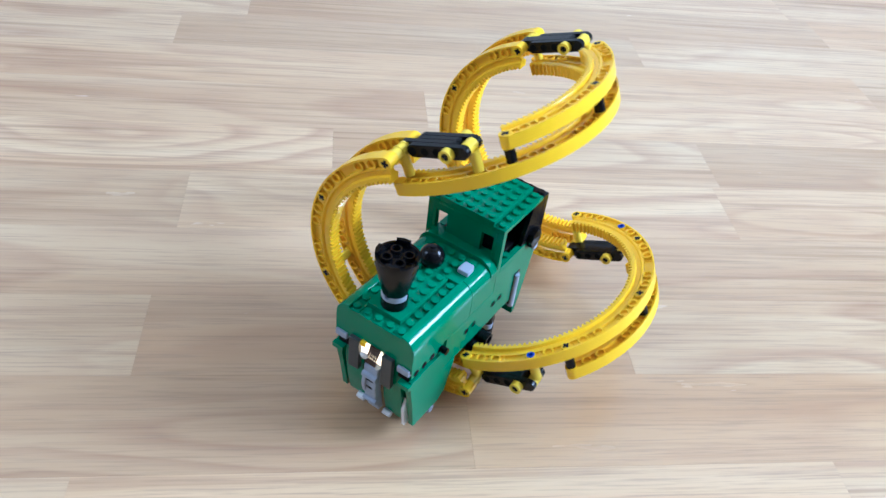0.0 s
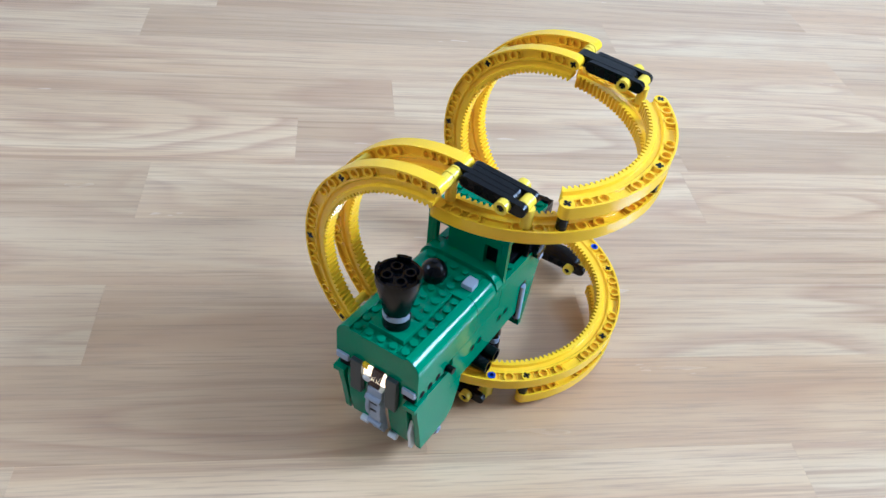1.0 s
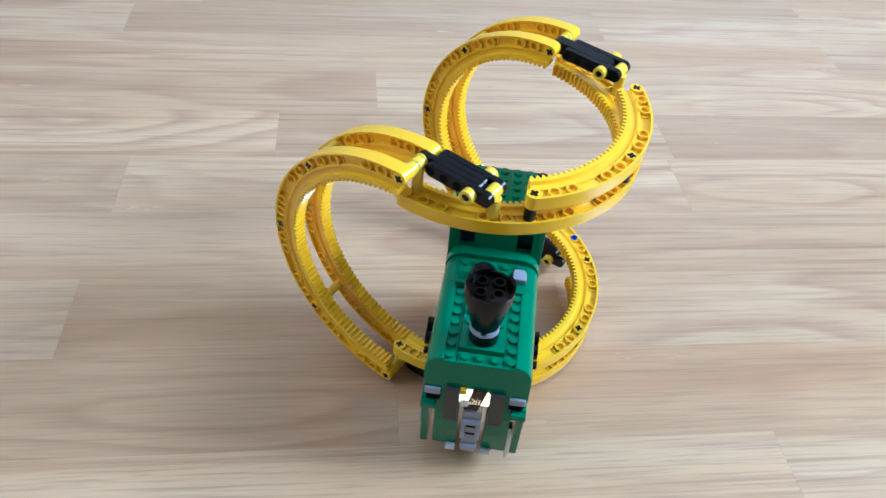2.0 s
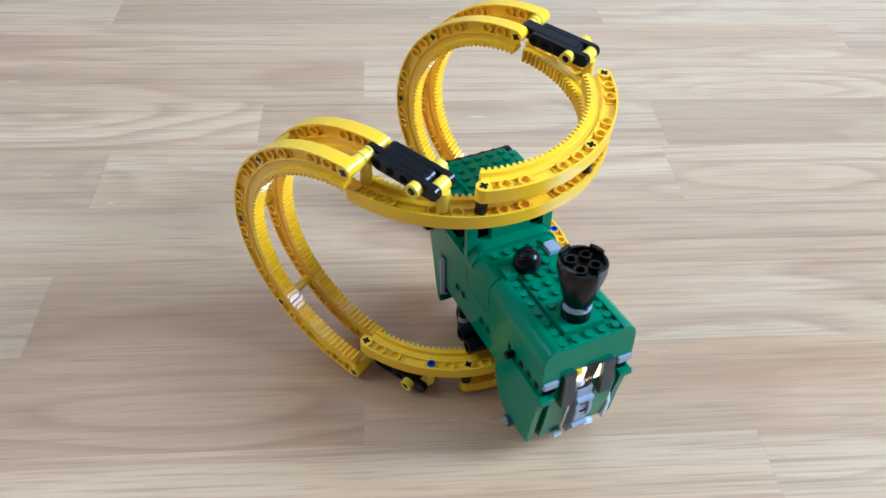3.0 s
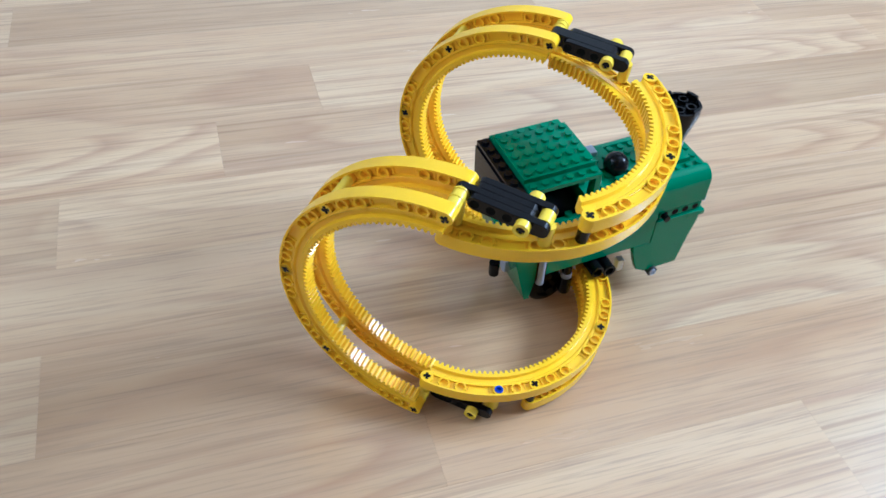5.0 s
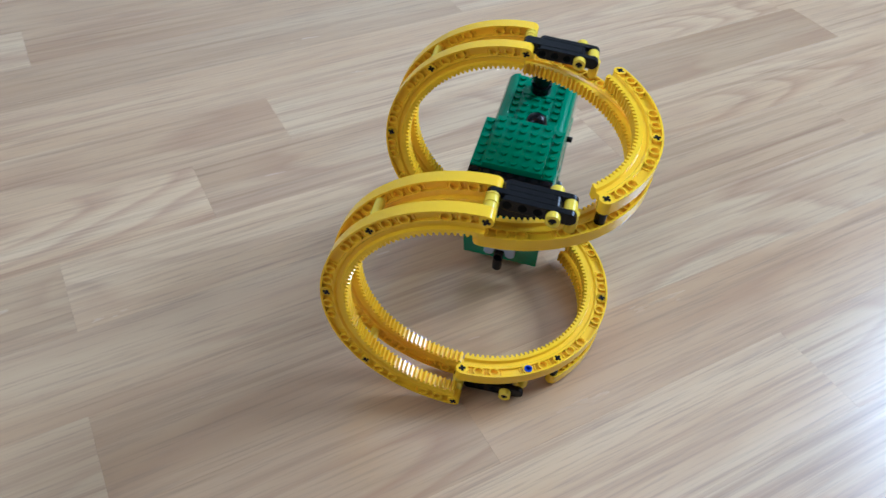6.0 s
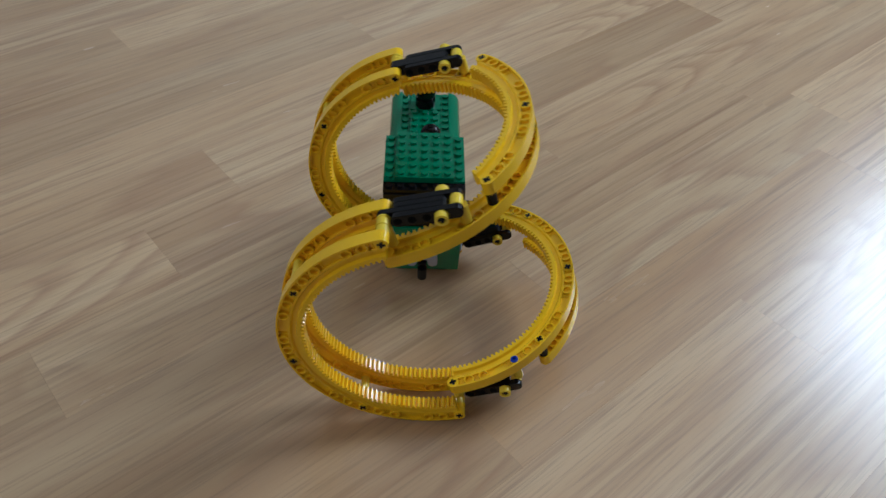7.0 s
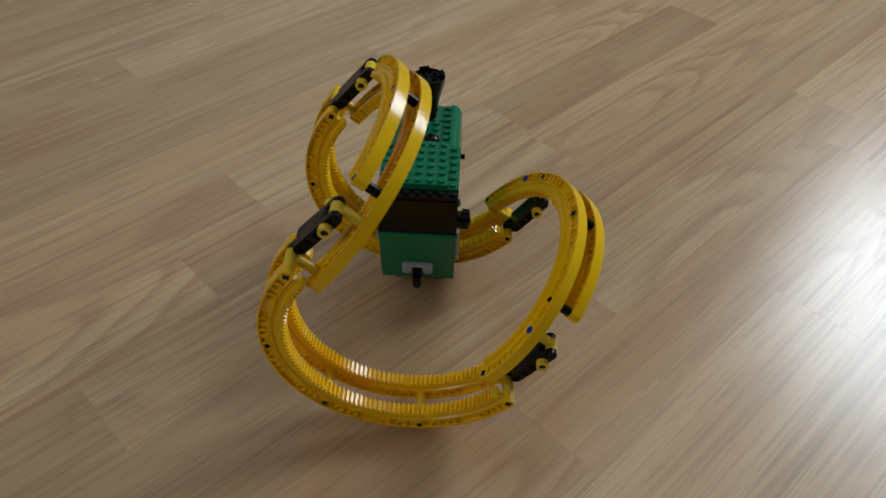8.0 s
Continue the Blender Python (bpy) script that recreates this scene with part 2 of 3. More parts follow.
def wall(name, x0, x1, y0, y1, hole=None, paint=None, label="plain white painted wall"):
    """A wall from the floor to the ceiling, with a window opening through it (along, z)."""
    bm, paint = bmesh.new(), paint or PAINT
    x0, x1, y0, y1, top = x0 * 1000, x1 * 1000, y0 * 1000, y1 * 1000, TOP * 1000
    if not hole:
        box(bm, x0, x1, y0, y1, -8, top)
    else:
        a, b, c, d = [h * 1000 for h in hole]
        if y1 - y0 > x1 - x0:
            for q in ((y0, a, -8, top), (b, y1, -8, top), (a, b, -8, c), (a, b, d, top)):
                box(bm, x0, x1, *q)
        else:
            for q in ((x0, a, -8, top), (b, x1, -8, top), (a, b, -8, c), (a, b, d, top)):
                box(bm, q[0], q[1], y0, y1, q[2], q[3])
    return tagged(part(name, bm, paint), label, "wall", kind="structure")


wall("wall_east", X1, X1 + 0.12, Y0 - 0.12, Y1 + 0.12, WIN)
wall("wall_west", X0 - 0.12, X0, Y0 - 0.12, Y1 + 0.12, WIN2)
# unseen wall, added close and dark to shade the near floor
wall("wall_south_dimmer", X0, X1, Y0 - 0.12, Y0, None, DIM_TAUPE, "unseen dark taupe wall added to dim the near floor")
wall("wall_north", X0, X1, Y1, Y1 + 0.12)
bm = box(bmesh.new(), X0 * 1000 - 120, X1 * 1000 + 120, Y0 * 1000 - 120, Y1 * 1000 + 120, TOP * 1000, TOP * 1000 + 120)
tagged(part("ceiling", bm, PAINT), "plain white ceiling", "ceiling", kind="structure")


# ---- floor strips, one object each near the toy ----
def strip_mesh(bm, u0, u1, m):
    h, w, b = (u1 - u0) / 2 - 0.03, ROW / 2 - 0.03, 0.05
    corners = ((-1, -1), (1, -1), (1, 1), (-1, 1))
    lo = [bm.verts.new(m @ Vector((sx * h, sy * w, -7))) for sx, sy in corners]
    mid = [bm.verts.new(m @ Vector((sx * h, sy * w, -b * 0.6))) for sx, sy in corners]
    top = [bm.verts.new(m @ Vector((sx * (h - b), sy * (w - b), 0))) for sx, sy in corners]
    bm.faces.new(top)
    for i in range(4):
        j = (i + 1) % 4
        bm.faces.new((lo[i], lo[j], mid[j], mid[i]))
        bm.faces.new((mid[i], mid[j], top[j], top[i]))
    return bm


# known strip ends by row (row 0 lies between 256 and 329 mm); the others follow a random bond
ENDS = {-1: (-150, 328), 0: (88,), 1: (-131, 212), 2: (-330, 590), 3: (-125, 348), 4: (-5, 356), 5: (86, 700), 6: (-370, 600), 7: (345,), 8: (-105, 610)}
# tone of single strips: row, a place along it, shade
TONES = {-1: ((-50, 1.06), (500, 1.04)), 0: ((-100, 0.90), (250, 0.97)), 1: ((-300, 1.0), (50, 0.93), (400, 1.02)), 2: ((-100, 1.04), (300, 0.98)), 3: ((-300, 0.94), (100, 1.07), (450, 1.0)), 4: ((-200, 1.09), (100, 0.97), (500, 0.87)), 5: ((-200, 0.96), (300, 1.05)), 6: ((-100, 1.05), (300, 1.0)), 7: ((0, 0.94), (500, 1.04)), 8: ((0, 1.0), (300, 0.93))}
dice = random.Random(7)
far_strips = bmesh.new()
for k in range(-26, 40):
    ends = sorted(ENDS.get(k, (dice.uniform(-200, 250),)))
    while ends[0] > -2400:
        ends.insert(0, ends[0] - dice.choice((360, 420, 475, 475, 520)))
    while ends[-1] < 2700:
        ends.append(ends[-1] + dice.choice((360, 420, 475, 475, 520)))
    c, s = math.cos(radians(ANGLE)), math.sin(radians(ANGLE))
    v = (256 + ROW * (k + 0.5))
    # the row ends inside the walls
    lo = max((X0 * 1000 - 40 + s * v) / c, (Y0 * 1000 - 40 - c * v) / s)
    hi = min((X1 * 1000 + 40 + s * v) / c, (Y1 * 1000 + 40 - c * v) / s)
    for u0, u1 in zip(ends, ends[1:]):
        u0, u1 = max(u0, lo), min(u1, hi)
        if u1 - u0 < 5:
            continue
        um = (u0 + u1) / 2
        x, y = c * um - s * v, s * um + c * v
        if X0 * 1000 - 250 < x < X1 * 1000 + 250 and Y0 * 1000 - 100 < y < Y1 * 1000 + 100:
            m = pose(x, y, 0, 0, 0, ANGLE)
            if -4 <= k <= 20 and -900 < um < 1600:
                ob = part("plank", strip_mesh(bmesh.new(), u0, u1, Matrix()), OAK, floor)
                ob.matrix_basis = pose(x / 1000, y / 1000, 0, 0, 0, ANGLE)
                shade = dice.gauss(1.0, 0.05)
                for u, want in TONES.get(k, ()):
                    if u0 < u < u1:
                        shade = want
                shade = 1 + 1.25 * (shade - 1)
                pink = dice.gauss(0, 0.012)
                ob.color = (shade * (1 + pink), shade ** 1.15, shade ** 1.3 * (1 - pink), 1)
            else:
                strip_mesh(far_strips, u0, u1, m)
tagged(part("plank_field", far_strips, OAK, floor), kind="stuff")


# ---- looping rack track ----
HOLE_R = 84.0                       # radius of the row of pin holes
FRONT_OUT, FRONT_IN = -87.4, -64.0  # side planes of the two upright bends
BACK_IN, BACK_OUT = 66.9, 91.4
BACK_SHIFT = (-1.6, -1.4)           # middle of the back bends, x and z
DECK_OUT, DECK_IN = 81.5, 64.8      # height of the level bends, above and below the middle
TOP_DECK, LOW_DECK = (-2.1, 1.8), (1.4, 3.8)   # middles of the level bends


def rail_mesh():
    """A quarter bend of curved gear rack: rim, pin-hole row, inner web and 35 teeth; axis z, from 0 to 90 degrees."""
    bm = bmesh.new()
    prof = [(88, -4), (88, 4), (86.8, 4), (86.8, 1.6), (81.2, 1.6), (81.2, 3.2), (79.8, 3.2), (78.8, 1.9), (76.2, 1.9), (75.6, 4), (73.4, 4),
            (73.4, -4), (75.6, -4), (76.2, -1.9), (78.8, -1.9), (79.8, -3.2), (81.2, -3.2), (81.2, -1.6), (86.8, -1.6), (86.8, -4)]
    n = 26
    rows = []
    for i in range(n + 1):
        a = radians(90) * i / n
        rows.append([bm.verts.new((r * math.cos(a), r * math.sin(a), z)) for r, z in prof])
    m = len(prof)
    for i in range(n):
        for j in range(m):
            bm.faces.new((rows[i][j], rows[i + 1][j], rows[i + 1][(j + 1) % m], rows[i][(j + 1) % m]))
    bm.faces.new(rows[0])
    bm.faces.new(rows[-1][::-1])
    # teeth
    for i in range(35):
        a = radians(90) * (i + 0.5) / 35
        w0, w1 = radians(0.98), radians(0.42)
        prism(bm, [(73.6 * math.cos(a + q), 73.6 * math.sin(a + q)) for q in (-w0, w0)] + [(71.3 * math.cos(a + q), 71.3 * math.sin(a + q)) for q in (w1, -w1)], "z", -3.9, 3.9)
    # round bosses with bores, and plain ribs between them
    for deg in (7.3, 14.2, 29.6, 37.2, 52.8, 60.4, 75.8, 82.7):
        a = radians(deg)
        tube(bm, "z", (HOLE_R * math.cos(a), HOLE_R * math.sin(a)), 3.5, 2.55, -3.85, 3.85, 14, 2.3)
    for deg in (3.8, 10.8, 17.6, 26.2, 33.4, 41.2, 48.8, 56.6, 63.8, 72.4, 79.2, 86.2):
        a = radians(deg)
        c, s = math.cos(a), math.sin(a)
        prism(bm, [((81 + dr) * c - dw * s, (81 + dr) * s + dw * c) for dr, dw in ((0, -0.5), (6, -0.5), (6, 0.5), (0, 0.5))], "z", -2.3, 2.3)
    # eyes at the ends and in the middle
    for deg in (0, 45, 90):
        a = radians(deg)
        cyl(bm, "z", (HOLE_R * math.cos(a), HOLE_R * math.sin(a)), 3.9 if deg != 45 else 3.2, -4.02, 4.02, 18)
    me = bpy.data.meshes.new("rail")
    bmesh.ops.scale(bm, vec=(0.001, 0.001, 0.001), verts=bm.verts)
    bmesh.ops.recalc_face_normals(bm, faces=bm.faces)
    for f in bm.faces:
        f.smooth = True
    bm.to_mesh(me)
    bm.free()
    me.materials.append(YELLOW)
    me.set_sharp_from_angle(angle=radians(35))
    return me


def cross_mesh():
    """The cross-shaped end of a black axle, showing on both faces of a rail."""
    bm = bmesh.new()
    for q in ((-2.2, 2.2, -0.8, 0.8), (-0.8, 0.8, -2.2, -0.8), (-0.8, 0.8, 0.8, 2.2)):
        box(bm, *q, -4.25, 4.25)
    me = bpy.data.meshes.new("axle")
    bmesh.ops.scale(bm, vec=(0.001, 0.001, 0.001), verts=bm.verts)
    bm.to_mesh(me)
    bm.free()
    me.materials.append(BLACK)
    return me


RAIL, CROSS = rail_mesh(), cross_mesh()
track = thing("toy_track", "yellow plastic rack track bent into a closed loop", "toy track")


def rail(m, axles=(0, 45, 90), blue=()):
    ob = new("rail", RAIL)
    ob.parent, ob.matrix_basis = track, m
    for deg in axles:
        ax = new("axle", CROSS)
        ax.parent = ob
        ax.matrix_basis = pose(0.084 * math.cos(radians(deg)), 0.084 * math.sin(radians(deg)), 0, 0, 0, deg + 20)
    for deg in blue:
        bm = tube(bmesh.new(), "z", (HOLE_R * math.cos(radians(deg)), HOLE_R * math.sin(radians(deg))), 2.6, 1.5, -4.3, 4.3, 14)
        part("pin", bm, BLUE, ob, "blue plastic pin")
    return ob


def level(z, first):
    x, y = TOP_DECK if z > 0 else LOW_DECK
    return pose(x / 1000, y / 1000, z / 1000, 0, 0, first)


def upright(y, first):
    """A quarter in the plane at y, that starts at the given degrees (0: towards -x, 90: up)."""
    sx, sz = BACK_SHIFT if y > 0 else (0.0, 0.0)
    return pose(sx / 1000, y / 1000, sz / 1000) @ Matrix(((-1, 0, 0, 0), (0, 0, 1, 0), (0, 1, 0, 0), (0, 0, 0, 1))) @ pose(0, 0, 0, 0, 0, first)


for y in (FRONT_OUT, FRONT_IN, BACK_IN, BACK_OUT):
    rail(upright(y, 0), (0, 45, 90))
    rail(upright(y, -90), (0, 45))
rail(level(DECK_IN, -90), ())
rail(level(DECK_IN, 0), ())
rail(level(-DECK_IN, -90), (0, 45, 90), (29.7,))
rail(level(-DECK_IN, 0), (45, 90), (60.3,))
rail(level(DECK_OUT, -45))
rail(level(-DECK_OUT, -45))

# spacer tubes between the paired rails
for a, b in ((FRONT_OUT, FRONT_IN), (BACK_IN, BACK_OUT)):
    sx, sz = BACK_SHIFT if a > 0 else (0.0, 0.0)
    for deg in (0, 45, -45):
        bm = cyl(bmesh.new(), "y", (sx - HOLE_R * math.cos(radians(deg)), sz + HOLE_R * math.sin(radians(deg))), 2.9, a + 3.8, b - 3.8, 16)
        part("spacer", bm, YELLOW_AXLE, track, smooth=True)
for sgn in (1, -1):
    lo, hi = sorted((sgn * DECK_IN, sgn * DECK_OUT))
    dx, dy = TOP_DECK if sgn > 0 else LOW_DECK
    for deg in (-45, 0, 45):
        bm = cyl(bmesh.new(), "z", (dx + HOLE_R * math.cos(radians(deg)), dy + HOLE_R * math.sin(radians(deg))), 3.1, lo + 3.8, hi - 3.8, 16)
        part("spacer", bm, BLACK, track, "black plastic spacer tube", smooth=True)


def beam(x0, x1, y0, y1, za, zb):
    """A thin straight beam with round ends along x, its middle line from za at x = 0 to zb at x = 32."""
    r = 3.8
    pts = [(x1 + r * math.cos(radians(a)), r * math.sin(radians(a))) for a in range(-90, 91, 15)]
    pts += [(x0 - r * math.cos(radians(a)), -r * math.sin(radians(a))) for a in range(-90, 91, 15)]
    return prism(bmesh.new(), [(x, h + za + (zb - za) * x / 32) for x, h in pts], "y", y0, y1)


def junction(end, up):
    """Three thin black beams that tie an upright bend to a level bend, with pale yellow bushes on their axles."""
    if end < 0:
        mid, near, far, sx, sz = -68.0, FRONT_OUT, FRONT_IN, 0.0, 0.0
    else:
        mid, near, far, sx, sz = 75.2, BACK_OUT, BACK_IN, *BACK_SHIFT
    z0, z = up * 84.0 + sz, up * 82.8 + 0.5 * sz
    # middle beam on the axle of the upright rails, the outer two reach on to the level rail
    clear = far - 4.1 if end < 0 else mid + 3.95
    part("beam", beam(sx, 32, mid - 3.95, clear, z0, z), BLACK, track, "black plastic beam", bevel=0.3)
    if end < 0:
        part("beam", beam(8, 32, clear + 0.05, mid + 3.95, z0, z), BLACK, track, "black plastic beam", bevel=0.3)
    for side in (-1, 1):
        bar = part("beam", beam(8, 40, mid + side * 6 - 1.95, mid + side * 6 + 1.95, z0, z), BLACK, track, "black plastic beam", bevel=0.3)
        for x in (8, 16, 24):
            # no bore is cut: a black disc paints its shade
            bm = cyl(bmesh.new(), "y", (x, z0 + (z - z0) * x / 32), 2.4, *sorted((mid + side * 7.0, mid + side * 8.02)), 14)
            part("bore", bm, HOLE_SHADE, bar, "matte black disc for a shaded pin hole")
        # bush and axle end outside the beams
        y0 = mid + side * 8.0
        bm = bmesh.new()
        tube(bm, "y", (32, z), 3.9, 2.2, *sorted((y0, y0 + side * 4.2)), 18)
        part("bush", bm, YELLOW_AXLE, track, smooth=True)
        ax = new("axle", CROSS)
        ax.parent, ax.matrix_basis = track, pose(0.032, (y0 - side * 0.6) / 1000, z / 1000, 90, 0, 0)
    # axle tube from rail to rail past the middle beam
    a, b = sorted((near, far))
    for q0, q1 in ((a + 3.9, mid - 4.0), (clear + 0.1, b - 3.9)):
        if q1 - q0 > 0.2:
            part("bush", cyl(bmesh.new(), "y", (sx, z0), 3.6, q0, q1, 18), YELLOW_AXLE, track, smooth=True)
            if q1 - q0 > 6:
                for e0, e1 in ((q0, q0 + 1.2), ((q0 + q1) / 2 - 0.8, (q0 + q1) / 2 + 0.8), (q1 - 1.2, q1)):
                    part("collar", cyl(bmesh.new(), "y", (sx, z0), 4.0, e0, e1, 18), YELLOW_AXLE, track, smooth=True)
    # fork bush and the post down to the level rail
    part("bush", cyl(bmesh.new(), "y", (40, z), 3.7, mid - 3.9, mid + 3.9, 18), YELLOW_AXLE, track, smooth=True)
    lo, hi = sorted((up * (DECK_IN + 3.8), z - up * 2))
    part("post", cyl(bmesh.new(), "z", (42.2, mid), 3.2, lo, hi, 16), YELLOW_AXLE, track, smooth=True)
    # small foot that carries the axle next to the rail end
    part("post", cyl(bmesh.new(), "z", (1.0, mid + (8 if end > 0 else -8)), 3.0, *sorted((up * (DECK_IN + 3.8), z0 - up * 2)), 16), YELLOW_AXLE, track, smooth=True)


for end in (-1, 1):
    for up in (-1, 1):
        junction(end, up)


# ---- toy locomotive ----
loco = thing("toy_locomotive", "green brick-built toy steam engine with a black chimney", "toy train")

def boiler(x0, x1):
    pts = [(28, 63), (28, 77.5)] + [(18.5 + 9.5 * math.cos(radians(a)), 78.8 + 9.7 * math.sin(radians(a))) for a in range(9, 91, 9)] + [(18.5, 85.5), (-18.5, 85.5)]
    pts += [(-18.5 - 9.5 * math.cos(radians(a)), 78.8 + 9.7 * math.sin(radians(a))) for a in range(90, 8, -9)] + [(-28, 77.5), (-28, 63)]
    return prism(bmesh.new(), [p for p in pts], "x", x0, x1)


part("boiler", boiler(20.1, 80), GREEN, loco, bevel=0.3, smooth=True)
part("boiler", boiler(-8, 19.9), GREEN, loco, bevel=0.3, smooth=True)
# stud rows in the troughs beside the raised middle
for side in (-1, 1):
    spots = [(76 - 8 * i, side * 16) for i in range(7)]
    bm = box(bmesh.new(), 24, 80, side * 16 - 3.9, side * 16 + 3.9, 85.3, 86.7)
    part("stud_plate", studs(bm, spots, 86.7), GREEN, loco, bevel=0.2)
bm = box(bmesh.new(), 72.1, 80, -11.9, 11.9, 85.3, 86.7)
part("stud_plate", studs(bm, [(76, y) for y in (-8, 0, 8)], 86.7), GREEN, loco, bevel=0.2)
part("chimney_plate", box(bmesh.new(), 55.1, 71.9, -11.9, 11.9, 85.3, 89.9), GREEN, loco, bevel=0.25)
bm = box(bmesh.new(), 24.1, 55.9, -11.9, 11.9, 85.3, 88.7)
part("stud_plate", studs(bm, [(28 + 8 * i, y) for i in range(4) for y in (-8, 0, 8)], 88.7), GREEN, loco, bevel=0.2)
bm = box(bmesh.new(), -7.9, 23.9, -19.9, 19.9, 85.3, 88.7)
part("stud_plate", studs(bm, [(-4 + 8 * i, y) for i in range(4) for y in (-16, -8, 0, 8, 16) if not (i > 1 and abs(y) > 10) and not (i > 2 and y < 0)], 88.7), GREEN, loco, bevel=0.2)
part("tile", box(bmesh.new(), 14.2, 23.8, -19.6, -12.2, 88.7, 91.1), GREEN, loco, "smooth green tile beside the dome", bevel=0.3)
part("arch", prism(bmesh.new(), [(28, 77), (28, 82.5)] + [(17 + 11 * math.cos(radians(a)), 80.5 + 11.5 * math.sin(radians(a))) for a in range(10, 91, 16)] + [(-17 - 11 * math.cos(radians(a)), 80.5 + 11.5 * math.sin(radians(a))) for a in range(90, 9, -16)] + [(-28, 82.5), (-28, 77)], "x", -8.2, -1.0), GREEN, loco, bevel=0.3, smooth=True)

# grey tile
part("whistle_tile", prism(bmesh.new(), [(7.0, 13), (7.0, 19), (9.5, 20.2), (16, 20.2), (16, 12.4), (9.5, 12.4)], "z", 88.7, 92.0), GREY, loco, "light grey rounded tile", bevel=0.5)

# chimney
CHIM = 62.5
chim = part("chimney", lathe(bmesh.new(), [(0.01, 89.9), (7.9, 89.9), (7.9, 96.5), (0.01, 96.5)], CHIM, 0, 28, False), BLACK, loco, smooth=True)
part("neck", lathe(bmesh.new(), [(0.01, 96.4), (6.4, 96.4), (6.4, 100.2), (0.01, 100.2)], CHIM, 0, 24, False), BLACK, chim, smooth=True)
for a0, a1, z1 in ((-98, -11, 100.1), (11, 98, 100.1), (-11.5, 11.5, 98.2)):
    n = 6
    arc = [radians(a0 + (a1 - a0) * i / n) for i in range(n + 1)]
    pts = [(CHIM + 7.9 * math.cos(a), 7.9 * math.sin(a)) for a in arc] + [(CHIM + 6.2 * math.cos(a), 6.2 * math.sin(a)) for a in arc[::-1]]
    part("clip", prism(bmesh.new(), pts, "z", 96.6, z1), GREY, chim, "light grey clip round the neck")
bm = lathe(bmesh.new(), [(0.01, 100.1), (7.6, 100.1), (8.3, 103), (12.7, 121.5), (12.7, 126), (11.2, 126), (11.2, 123.4), (0.01, 123.4)], CHIM, 0, 32, False)
cone = part("flare", bm, BLACK, chim, smooth=True)
for i in range(8):
    a = radians(45 * i + 22)
    if i % 2 == 0:
        bm = prism(bmesh.new(), [(CHIM + r * math.cos(a + q), r * math.sin(a + q)) for r, q in ((11.2, -0.34), (12.8, -0.34), (12.9, 0), (12.8, 0.34), (11.2, 0.34))], "z", 125.5, 128.0)
        part("crown_tooth", bm, BLACK, cone)
for dx, dy in ((4.4, 4.4), (-4.4, 4.4), (4.4, -4.4), (-4.4, -4.4)):
    bm = lathe(bmesh.new(), [(2.4, 123.2), (3.3, 123.2), (3.3, 125.9), (2.4, 125.9)], CHIM + dx, dy, 16)
    part("socket", bm, BLACK, cone, smooth=True)

# steam dome
prof = [(0.01, 88.7), (5.2, 88.7), (5.2, 89.2)] + [(8.0 * math.cos(radians(a)), 94.0 + 8.0 * math.sin(radians(a))) for a in range(-40, 76, 11)] + [(1.8, 101.7), (1.8, 102.4), (0.01, 102.4)]
part("steam_dome", lathe(bmesh.new(), prof, 19.2, -4.4, 28, False), BLACK, loco, "glossy black round dome", smooth=True)

